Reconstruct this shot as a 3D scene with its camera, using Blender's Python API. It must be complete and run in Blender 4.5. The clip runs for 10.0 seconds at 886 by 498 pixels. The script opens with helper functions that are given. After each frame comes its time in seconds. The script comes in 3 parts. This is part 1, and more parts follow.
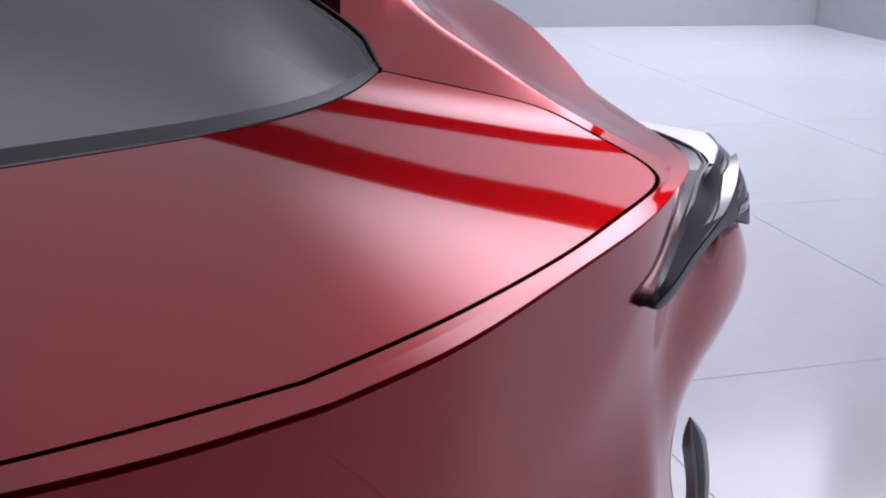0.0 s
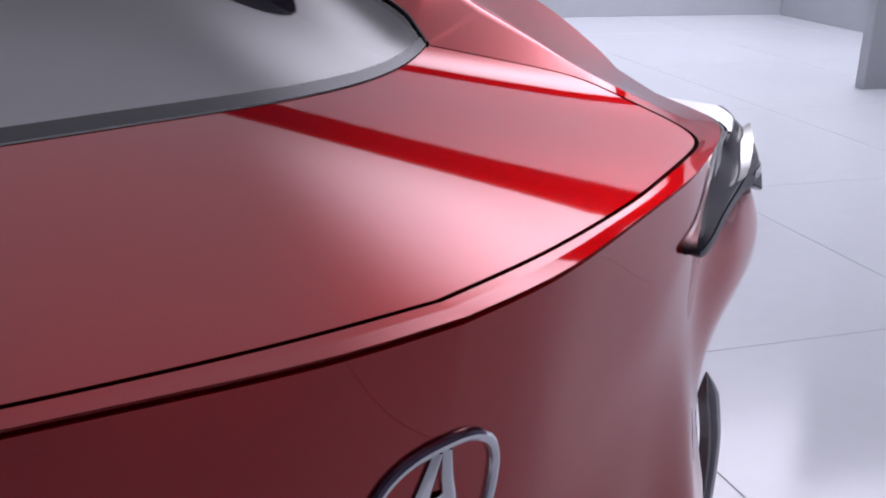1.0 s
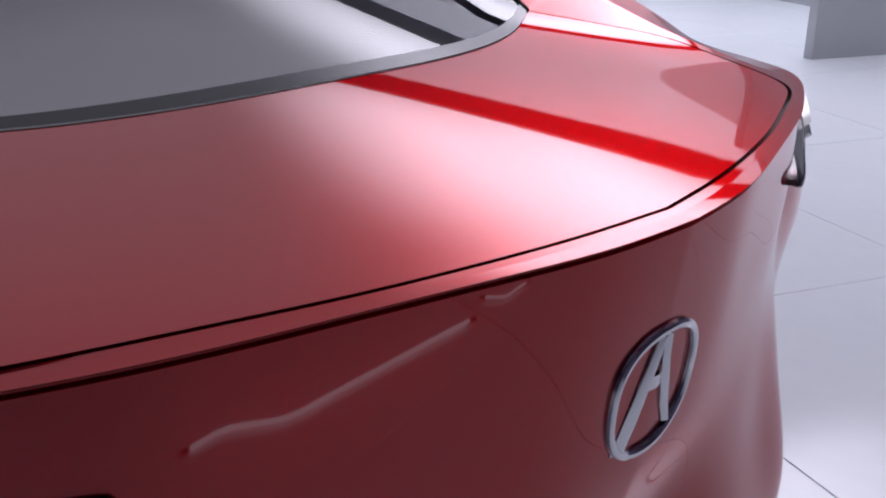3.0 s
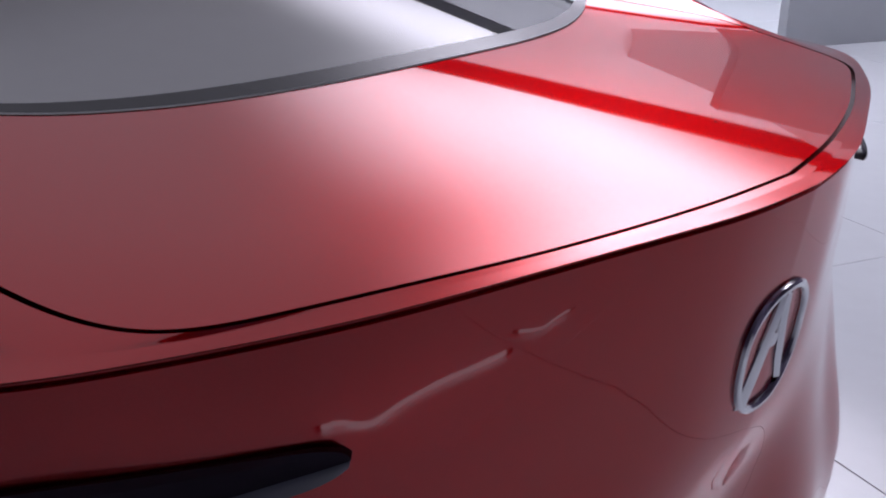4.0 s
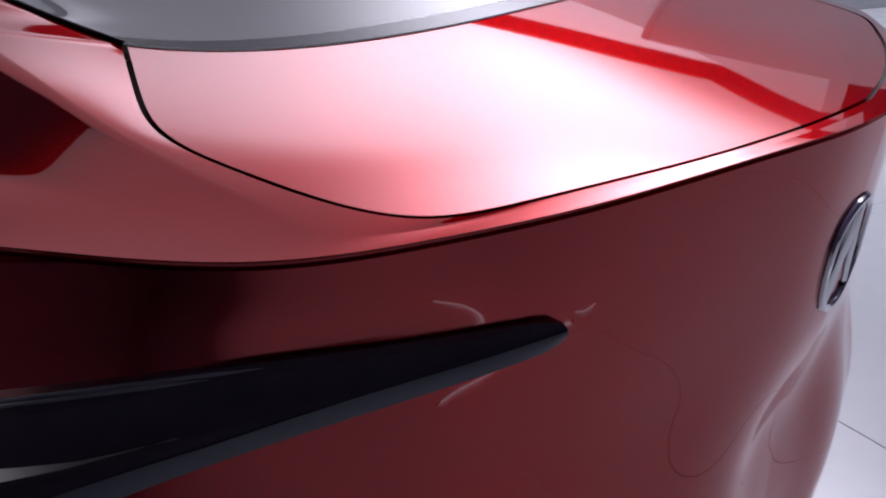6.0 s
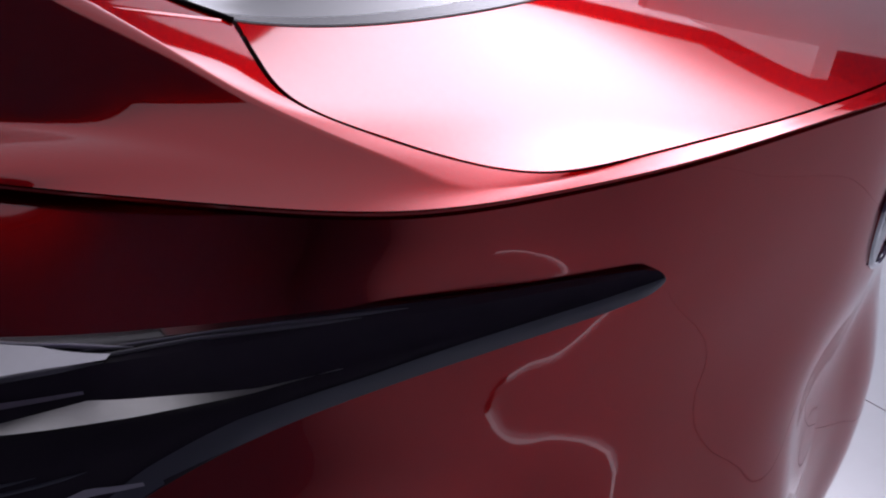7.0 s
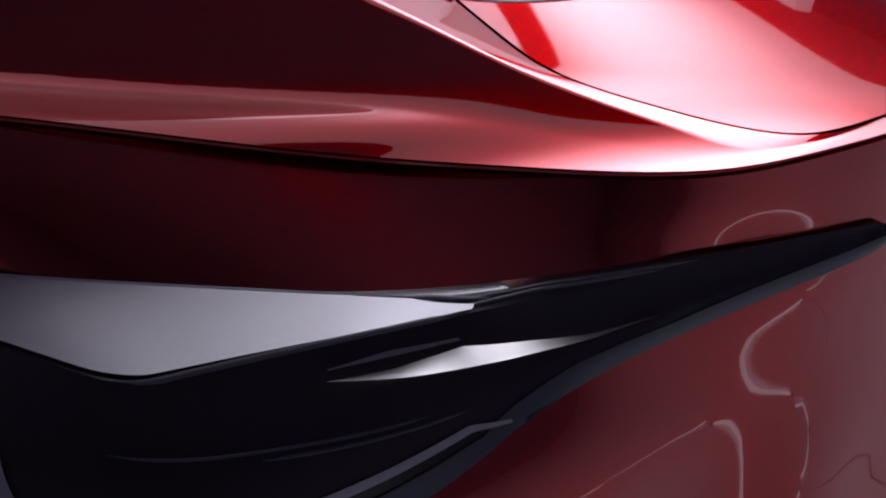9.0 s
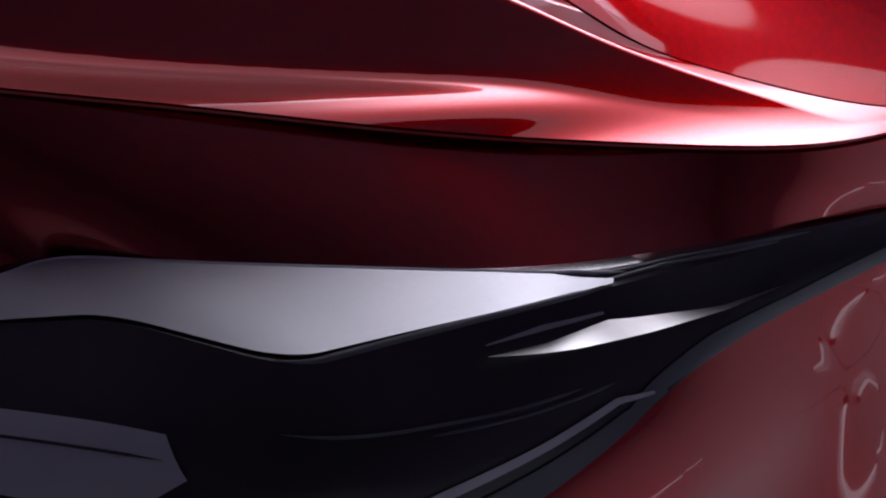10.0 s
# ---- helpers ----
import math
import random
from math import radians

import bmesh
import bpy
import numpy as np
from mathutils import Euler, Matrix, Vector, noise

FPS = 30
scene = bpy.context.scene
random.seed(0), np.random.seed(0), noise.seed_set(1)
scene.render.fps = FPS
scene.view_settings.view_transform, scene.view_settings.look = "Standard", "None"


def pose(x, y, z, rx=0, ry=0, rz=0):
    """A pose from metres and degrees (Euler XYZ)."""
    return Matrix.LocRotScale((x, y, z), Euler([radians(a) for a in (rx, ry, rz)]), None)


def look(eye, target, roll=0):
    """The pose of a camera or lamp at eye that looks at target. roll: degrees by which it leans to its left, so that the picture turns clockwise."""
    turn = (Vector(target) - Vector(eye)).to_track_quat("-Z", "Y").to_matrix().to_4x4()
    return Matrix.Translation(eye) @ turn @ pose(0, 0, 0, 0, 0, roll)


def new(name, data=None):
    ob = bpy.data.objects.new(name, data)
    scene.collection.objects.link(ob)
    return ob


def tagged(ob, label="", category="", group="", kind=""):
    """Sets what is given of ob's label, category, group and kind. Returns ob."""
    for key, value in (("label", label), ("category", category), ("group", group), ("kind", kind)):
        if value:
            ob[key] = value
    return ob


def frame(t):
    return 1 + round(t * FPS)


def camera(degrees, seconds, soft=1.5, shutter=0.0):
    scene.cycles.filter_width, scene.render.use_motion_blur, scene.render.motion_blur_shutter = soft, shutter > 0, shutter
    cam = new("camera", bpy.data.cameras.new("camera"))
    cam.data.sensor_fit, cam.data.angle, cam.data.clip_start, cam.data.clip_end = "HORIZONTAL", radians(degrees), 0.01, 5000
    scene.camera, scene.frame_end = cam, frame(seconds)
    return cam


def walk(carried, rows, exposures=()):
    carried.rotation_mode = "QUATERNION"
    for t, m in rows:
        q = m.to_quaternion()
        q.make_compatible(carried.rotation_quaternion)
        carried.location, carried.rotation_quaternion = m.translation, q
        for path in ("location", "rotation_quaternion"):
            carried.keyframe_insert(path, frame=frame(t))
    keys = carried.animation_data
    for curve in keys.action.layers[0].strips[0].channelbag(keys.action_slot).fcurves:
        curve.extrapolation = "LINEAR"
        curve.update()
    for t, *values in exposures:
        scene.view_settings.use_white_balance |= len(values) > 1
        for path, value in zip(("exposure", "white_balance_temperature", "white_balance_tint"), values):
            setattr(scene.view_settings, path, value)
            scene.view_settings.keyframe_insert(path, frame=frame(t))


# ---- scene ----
cam = camera(44.65, 10.0, soft=2.0)
PATH = [
    (0.0, look((-0.2599, -0.3382, 1.1899), (0.1340, 0.0693, 0.9929), 1.95)),
    (0.5, look((-0.3122, -0.3427, 1.1863), (0.0883, 0.0576, 0.9880), 2.01)),
    (1.0, look((-0.3687, -0.3397, 1.1823), (0.0382, 0.0533, 0.9824), 1.92)),
    (1.5, look((-0.4201, -0.3355, 1.1804), (-0.0075, 0.0506, 0.9787), 1.87)),
    (2.0, look((-0.4690, -0.3310, 1.1800), (-0.0510, 0.0478, 0.9755), 1.75)),
    (3.5, look((-0.6334, -0.2627, 1.1761), (-0.2002, 0.0964, 0.9678), 0.86)),
    (4.0, look((-0.6823, -0.2305, 1.1721), (-0.2422, 0.1193, 0.9624), 0.89)),
    (4.5, look((-0.7223, -0.2055, 1.1674), (-0.2742, 0.1330, 0.9562), 1.14)),
    (5.0, look((-0.7659, -0.1881, 1.1608), (-0.3098, 0.1380, 0.9472), 1.51)),
    (6.5, look((-0.9002, -0.1501, 1.1595), (-0.4332, 0.1540, 0.9372), 1.23)),
    (7.0, look((-0.9450, -0.1342, 1.1598), (-0.4775, 0.1670, 0.9345), 1.13)),
    (7.5, look((-0.9831, -0.1119, 1.1618), (-0.5151, 0.1863, 0.9336), 1.02)),
    (8.0, look((-1.0186, -0.0816, 1.1638), (-0.5499, 0.2127, 0.9322), 0.79)),
    (8.5, look((-1.0540, -0.0453, 1.1668), (-0.5845, 0.2452, 0.9319), 0.63)),
    (9.0, look((-1.0836, -0.0072, 1.1670), (-0.6122, 0.2779, 0.9293), 0.63)),
    (9.5, look((-1.1127, 0.0297, 1.1675), (-0.6380, 0.3062, 0.9262), 0.48)),
    (10.0, look((-1.1338, 0.0659, 1.1647), (-0.6558, 0.3329, 0.9193), 0.32)),
]
walk(cam, PATH)

# ---- light and world ----
world = bpy.data.worlds.new("hall")
scene.world = world
world.use_nodes = True
wbg = world.node_tree.nodes["Background"]
wbg.inputs[0].default_value = (0.03, 0.03, 0.035, 1)
wbg.inputs[1].default_value = 0.3
SHEET_BASE, SHEET_HOT, FLOOR_HOT = 0.48, 4.5, 9.0


# ---- materials ----
def nodes_of(name):
    m = bpy.data.materials.new(name)
    m.use_nodes = True
    nt = m.node_tree
    return m, nt, nt.nodes["Principled BSDF"]


def node(nt, kind, **values):
    n = nt.nodes.new(kind)
    for k, v in values.items():
        n.inputs[k].default_value = v
    return n


def plain(name, colour, rough=0.4, metal=0.0, coat=0.0, bump=0.0, scale=60.0, vary=0.06, spec=0.5):
    """A surface with a fine grain in colour, gloss and relief."""
    m, nt, b = nodes_of(name)
    b.inputs["Metallic"].default_value = metal
    b.inputs["Coat Weight"].default_value = coat
    b.inputs["Coat Roughness"].default_value = 0.03
    b.inputs["Specular IOR Level"].default_value = spec
    tex = nt.nodes.new("ShaderNodeTexCoord")
    big = node(nt, "ShaderNodeTexNoise", Scale=scale * 0.1, Detail=3.0)
    fine = node(nt, "ShaderNodeTexNoise", Scale=scale, Detail=5.0)
    nt.links.new(tex.outputs["Object"], big.inputs["Vector"])
    nt.links.new(tex.outputs["Object"], fine.inputs["Vector"])
    add = nt.nodes.new("ShaderNodeMath")
    add.operation = "ADD"
    nt.links.new(big.outputs["Fac"], add.inputs[0])
    nt.links.new(fine.outputs["Fac"], add.inputs[1])
    ramp = nt.nodes.new("ShaderNodeMapRange")
    ramp.inputs["From Min"].default_value = 0.6
    ramp.inputs["From Max"].default_value = 1.4
    ramp.inputs["To Min"].default_value = 1 - vary
    ramp.inputs["To Max"].default_value = 1 + vary
    nt.links.new(add.outputs[0], ramp.inputs["Value"])
    mul = nt.nodes.new("ShaderNodeVectorMath")
    mul.operation = "SCALE"
    mul.inputs[0].default_value = colour
    nt.links.new(ramp.outputs["Result"], mul.inputs["Scale"])
    nt.links.new(mul.outputs["Vector"], b.inputs["Base Color"])
    rr = nt.nodes.new("ShaderNodeMath")
    rr.operation = "MULTIPLY"
    rr.inputs[1].default_value = rough
    nt.links.new(ramp.outputs["Result"], rr.inputs[0])
    nt.links.new(rr.outputs[0], b.inputs["Roughness"])
    if bump:
        bp = node(nt, "ShaderNodeBump", Strength=bump, Distance=0.002)
        nt.links.new(fine.outputs["Fac"], bp.inputs["Height"])
        nt.links.new(bp.outputs["Normal"], b.inputs["Normal"])
    return m


def car_paint(name):
    """Red metallic flake under a clear coat."""
    m, nt, b = nodes_of(name)
    b.inputs["Metallic"].default_value = 1.0
    b.inputs["Specular IOR Level"].default_value = 0.0
    b.inputs["Specular Tint"].default_value = (0.75, 0.05, 0.05, 1)
    b.inputs["Roughness"].default_value = 0.36
    b.inputs["Coat Weight"].default_value = 1.0
    b.inputs["Coat Roughness"].default_value = 0.025
    b.inputs["Coat IOR"].default_value = 1.6
    tex = nt.nodes.new("ShaderNodeTexCoord")
    flake = node(nt, "ShaderNodeTexVoronoi", Scale=1400.0)
    cloud = node(nt, "ShaderNodeTexNoise", Scale=2.5, Detail=2.0)
    nt.links.new(tex.outputs["Object"], flake.inputs["Vector"])
    nt.links.new(tex.outputs["Object"], cloud.inputs["Vector"])
    mix = nt.nodes.new("ShaderNodeMix")
    mix.data_type = "RGBA"
    mix.inputs["A"].default_value = (0.325, 0.006, 0.008, 1)
    mix.inputs["B"].default_value = (0.385, 0.009, 0.011, 1)
    nt.links.new(flake.outputs["Color"], mix.inputs["Factor"])
    nt.links.new(mix.outputs["Result"], b.inputs["Base Color"])
    rr = nt.nodes.new("ShaderNodeMapRange")
    rr.inputs["To Min"].default_value = 0.21
    rr.inputs["To Max"].default_value = 0.24
    nt.links.new(cloud.outputs["Fac"], rr.inputs["Value"])
    nt.links.new(rr.outputs["Result"], b.inputs["Roughness"])
    bp = node(nt, "ShaderNodeBump", Strength=0.03, Distance=0.0004)
    nt.links.new(flake.outputs["Distance"], bp.inputs["Height"])
    nt.links.new(bp.outputs["Normal"], b.inputs["Normal"])
    return m


def glow(name, colour, strength):
    m = bpy.data.materials.new(name)
    m.use_nodes = True
    nt = m.node_tree
    nt.nodes.remove(nt.nodes["Principled BSDF"])
    e = node(nt, "ShaderNodeEmission", Color=(*colour, 1), Strength=strength)
    nt.links.new(e.outputs[0], nt.nodes["Material Output"].inputs[0])
    return m


def tinted_glass(name):
    m, nt, b = nodes_of(name)
    b.inputs["Base Color"].default_value = (0.55, 0.58, 0.59, 1)
    b.inputs["Transmission Weight"].default_value = 1.0
    b.inputs["Roughness"].default_value = 0.015
    b.inputs["IOR"].default_value = 1.52
    return m


RED = car_paint("red_metallic_paint")
GROOVE = plain("shut_line_black", (0.030, 0.014, 0.016), 0.6)
PIANO = plain("piano_black", (0.042, 0.037, 0.042), 0.20, vary=0.1, spec=0.6)
SILVER = plain("satin_silver", (0.76, 0.76, 0.775), 0.52, metal=0.85, scale=300.0, vary=0.03)
GUIDE = plain("light_guide_silver", (0.52, 0.51, 0.49), 0.42, metal=1.0, scale=200.0)
GREY_LENS = plain("smoked_grey_lens", (0.65, 0.65, 0.66), 0.35, coat=0.5)
EDGE = plain("blue_grey_edge", (0.115, 0.122, 0.145), 0.45)
TRIM = plain("light_grey_trim", (0.75, 0.75, 0.78), 0.3, coat=0.3)
RIM = plain("dark_grey_rim", (0.22, 0.22, 0.23), 0.35, coat=0.3)
CHROME = plain("chrome", (0.80, 0.81, 0.83), 0.14, metal=1.0, scale=20.0, vary=0.03)
FRIT = plain("black_ceramic_band", (0.03, 0.034, 0.04), 0.2, spec=0.32)
CABIN = plain("cabin_grey_cloth", (0.42, 0.42, 0.42), 0.9, scale=40.0, vary=0.03)
GLASS = tinted_glass("tinted_rear_glass")
RUBBER = plain("tyre_rubber", (0.02, 0.02, 0.02), 0.75, bump=0.2)
ALLOY = plain("dark_alloy", (0.25, 0.25, 0.26), 0.3, metal=1.0)
ROPE = glow("lit_rope_white", (0.94, 0.90, 1.08), 1.25)
ROPE_DIM = glow("faint_rope_white", (0.94, 0.90, 1.08), 1.1)
TILE = plain("white_gloss_tile", (0.86, 0.91, 0.935), 0.13, scale=14.0, vary=0.025)
JOINT = plain("grey_joint", (0.64, 0.64, 0.68), 0.6)
WHITE = plain("white_wall_paint", (0.58, 0.60, 0.62), 0.45, scale=8.0, vary=0.03, bump=0.05)
DARK = plain("dark_hall_wall", (0.165, 0.135, 0.21), 0.7, scale=6.0, vary=0.2)
CEIL = plain("dark_hall_ceiling", (0.24, 0.20, 0.29), 0.8, scale=6.0, vary=0.2)


# ---- shapes ----
def part(name, bm, material, parent=None, label="", smooth=True, sharp=0.6):
    me = bpy.data.meshes.new(name)
    bm.normal_update()
    for e in bm.edges:
        if len(e.link_faces) == 2 and e.calc_face_angle(0) > sharp:
            e.smooth = False
    bm.to_mesh(me)
    bm.free()
    for m in material if isinstance(material, (list, tuple)) else [material]:
        me.materials.append(m)
    if smooth:
        for p in me.polygons:
            p.use_smooth = True
    ob = new(name, me)
    if parent:
        ob.parent = parent
    if label:
        ob["label"] = label
    return ob


def thing(name, label, category, group="", kind="", at=(0, 0, 0)):
    e = new(name)
    e.location = at
    e.empty_display_size = 0.1
    return tagged(e, label, category, group, kind)


def rail(points, n=160):
    """A curve through its stations, smooth to the second order; the same count of samples between any two of them."""
    p = np.array(points, float)
    k = len(p) - 1
    a = np.eye(k + 1)
    r = np.zeros_like(p)
    for i in range(1, k):
        a[i, i - 1:i + 2] = (1, 4, 1)
        r[i] = 6 * (p[i - 1] - 2 * p[i] + p[i + 1])
    m = np.linalg.solve(a, r)
    q = np.linspace(0, k, n)
    i = np.minimum(q.astype(int), k - 1)
    u = (q - i)[:, None]
    w = 1 - u
    return w * p[i] + u * p[i + 1] + ((w ** 3 - w) * m[i] + (u ** 3 - u) * m[i + 1]) / 6


def cornered(points, at, n=160):
    """A rail with a sharp corner at one of its stations."""
    k = len(points) - 1
    q = np.linspace(0, k, n)
    dense = [rail(p, 2000) for p in (points[:at + 1], points[at:])]
    low = np.stack([np.interp(q, np.linspace(0, at, 2000), dense[0][:, c]) for c in range(3)], 1)
    high = np.stack([np.interp(q, np.linspace(at, k, 2000), dense[1][:, c]) for c in range(3)], 1)
    return np.where((q <= at)[:, None], low, high)


def even(curve, n, a=0.0, b=1.0):
    """n points of a curve at even steps of its length, between the shares a and b."""
    s = np.concatenate([[0], np.cumsum(np.linalg.norm(np.diff(curve, axis=0), axis=1))])
    w = np.linspace(a * s[-1], b * s[-1], n)
    return np.stack([np.interp(w, s, curve[:, i]) for i in range(3)], 1)


def loft(rails, across=6):
    """A grid of points over rails laid one after another, smooth across them."""
    r = np.array(rails)
    cols = [rail(r[:, j], (len(r) - 1) * across + 1) for j in range(r.shape[1])]
    return np.array(cols).transpose(1, 0, 2)


def skin(rails, across=6):
    """Like loft, but by the rails' distances at each column, so that uneven rails give no ripple."""
    r = np.array(rails)
    h = np.maximum(np.linalg.norm(np.diff(r, axis=0), axis=2), 1e-4)[:, :, None]
    k = len(r) - 1
    d = np.diff(r, axis=0) / h
    t = np.concatenate([d[:1], (d[:-1] * h[1:] + d[1:] * h[:-1]) / (h[:-1] + h[1:]), d[-1:]], 0)
    out = [r[0]]
    for i in range(k):
        for u in np.linspace(0, 1, across + 1)[1:]:
            a, b = 2 * u ** 3 - 3 * u ** 2 + 1, 3 * u ** 2 - 2 * u ** 3
            out.append(a * r[i] + b * r[i + 1] + ((u ** 3 - 2 * u ** 2 + u) * t[i] + (u ** 3 - u ** 2) * t[i + 1]) * h[i])
    return np.array(out)


def mirrored(curve):
    """The whole curve from the other side's end over the middle to this one's."""
    c = np.array(curve)
    return np.vstack([(c * [-1, 1, 1])[:0:-1], c])


def sheet(grid, flip=False, bm=None, mat=0):
    bm = bm or bmesh.new()
    h, w = grid.shape[:2]
    v = [[bm.verts.new(grid[i, j]) for j in range(w)] for i in range(h)]
    for i in range(h - 1):
        for j in range(w - 1):
            q = [v[i][j], v[i][j + 1], v[i + 1][j + 1], v[i + 1][j]]
            if len({tuple(round(c, 6) for c in a.co) for a in q}) < 3:
                continue
            f = bm.faces.new(q[::-1] if flip else q)
            f.material_index = mat
    return bm


def weld(bm, d=0.0002):
    bmesh.ops.remove_doubles(bm, verts=bm.verts, dist=d)
    bmesh.ops.recalc_face_normals(bm, faces=bm.faces)
    return bm


def tube(path, radius, sides=10, closed=False, squash=(1, 1)):
    """A rod of a given radius, or one per point, along a path."""
    p = np.array(path, float)
    n = len(p)
    rad = np.broadcast_to(np.array(radius, float), (n,))
    bm = bmesh.new()
    rings = []
    for i in range(n):
        a, b = (p[i - 1], p[(i + 1) % n]) if closed else (p[max(i - 1, 0)], p[min(i + 1, n - 1)])
        t = Vector(b - a).normalized()
        up = Vector((0, 1, 0)) if closed else Vector((0, 0, 1)) if abs(t.z) < 0.9 else Vector((1, 0, 0))
        s = t.cross(up).normalized()
        w = s.cross(t)
        rings.append([bm.verts.new(Vector(p[i]) + (s * math.cos(k * math.tau / sides) * squash[0] + w * math.sin(k * math.tau / sides) * squash[1]) * rad[i]) for k in range(sides)])
    for i in range(n if closed else n - 1):
        a, b = rings[i], rings[(i + 1) % n]
        for k in range(sides):
            bm.faces.new((a[k], a[(k + 1) % sides], b[(k + 1) % sides], b[k]))
    if not closed:
        bm.faces.new(rings[0])
        bm.faces.new(rings[-1][::-1])
    bmesh.ops.recalc_face_normals(bm, faces=bm.faces)
    return bm


def box(size, at=(0, 0, 0), bevel=0.0, turn=0.0):
    bm = bmesh.new()
    bmesh.ops.create_cube(bm, size=1, matrix=pose(*at, 0, 0, turn) @ Matrix.Diagonal((*size, 1)))
    if bevel:
        bmesh.ops.bevel(bm, geom=bm.edges[:], offset=bevel, segments=2, affect="EDGES", profile=0.5)
    return bm


# ---- the hall: floor, walls, ceiling ----
FLOOR_TURN = -26.4
ROOM = thing("floor", "white glossy square floor tiles with thin grey joints", "floor", kind="structure")
ROOM.rotation_euler[2] = radians(FLOOR_TURN)
U0, UP, W0, WP = 2.226, 1.178, 1.747, 1.348
UA, UB, WA, WB = U0 - 9 * UP, U0 + 7 * UP, W0 - 7 * WP, W0 + 5 * WP
HU, HW = 18.5, 14.5   # how far the hall reaches past the tiled display floor
part("floor_bed", box((HU - UA, HW - WA, 0.1), ((UA + HU) / 2, (WA + HW) / 2, -0.0516)), JOINT, ROOM, smooth=False)


def tile_mesh():
    bm = box((UP - 0.0038, WP - 0.0038, 0.02), (0, 0, -0.01), bevel=0.001)
    me = bpy.data.meshes.new("floor_tile")
    bm.to_mesh(me)
    bm.free()
    me.materials.append(TILE)
    return me


tile_me = tile_mesh()
for iu in range(-9, 7):
    for iw in range(-7, 5):
        t = new("floor_tile", tile_me)
        t.parent = ROOM
        t.location = (U0 + (iu + 0.5) * UP, W0 + (iw + 0.5) * WP, 0)


def wall(name, size, at, material, label):
    e = thing(name, label, "wall", kind="structure")
    e.rotation_euler[2] = radians(FLOOR_TURN)
    part("wall_panel", box(size, at, 0.004), material, e, smooth=False)
    return e


HH = 7.4
wall("wall_back", (UB - UA, 0.2, 4.26), ((UA + UB) / 2, 8.2, 2.13), WHITE, "plain white painted display hall back wall")
wall("wall_side", (0.2, 3.3, 3.3), (6.2, 6.45, 1.65), WHITE, "plain white painted return wall meeting the back wall")
wall("wall_partition", (4.8, 0.08, 2.8), (6.75, 4.84, 1.4), WHITE, "plain white free-standing partition wall on the tiled floor")
wall("wall_far", (0.2, HW - WA, HH), (HU - 0.1, (WA + HW) / 2, HH / 2), DARK, "dark unlit wall closing the hall")
wall("wall_outer", (HU - UA, 0.2, HH), ((UA + HU) / 2, HW - 0.1, HH / 2), DARK, "dark unlit wall behind the white wall")
wall("wall_rear", (HU - UA, 0.2, HH), ((UA + HU) / 2, WA + 0.1, HH / 2), DARK, "dark unlit wall closing the hall")
wall("wall_dark", (0.2, HW - WA, HH), (UA + 0.1, (WA + HW) / 2, HH / 2), DARK, "dark unlit wall closing the hall")
CE = thing("ceiling", "dark display hall ceiling above the light sheet", "ceiling", kind="structure")
CE.rotation_euler[2] = radians(FLOOR_TURN)
part("ceiling_slab", box((HU - UA, HW - WA, 0.2), ((UA + HU) / 2, (WA + HW) / 2, HH + 0.1)), CEIL, CE, smooth=False)


def hot_glow(name, base, spots):
    """A stretched light sheet: an even glow, and hot spots (place, radius, strength, fall-off) summed on it."""
    m = bpy.data.materials.new(name)
    m.use_nodes = True
    nt = m.node_tree
    nt.nodes.remove(nt.nodes["Principled BSDF"])
    tex = nt.nodes.new("ShaderNodeTexCoord")
    total = None
    for place, radius, hot, fall_off in spots:
        dist = nt.nodes.new("ShaderNodeVectorMath")
        dist.operation = "DISTANCE"
        dist.inputs[1].default_value = place
        nt.links.new(tex.outputs["Object"], dist.inputs[0])
        fall = node(nt, "ShaderNodeMapRange", **{"From Max": radius, "To Min": 1.0, "To Max": 0.0})
        fall.interpolation_type = "SMOOTHERSTEP"
        nt.links.new(dist.outputs["Value"], fall.inputs["Value"])
        power = nt.nodes.new("ShaderNodeMath")
        power.operation = "POWER"
        power.inputs[1].default_value = fall_off
        nt.links.new(fall.outputs["Result"], power.inputs[0])
        amp = nt.nodes.new("ShaderNodeMath")
        amp.operation = "MULTIPLY_ADD"
        amp.inputs[1].default_value = hot
        amp.inputs[2].default_value = base
        nt.links.new(power.outputs[0], amp.inputs[0])
        if total:
            nt.links.new(total.outputs[0], amp.inputs[2])
        total = amp
    e = node(nt, "ShaderNodeEmission", Color=(0.96, 0.925, 1.11, 1))
    nt.links.new(total.outputs[0], e.inputs["Strength"])
    nt.links.new(e.outputs[0], nt.nodes["Material Output"].inputs[0])
    return m


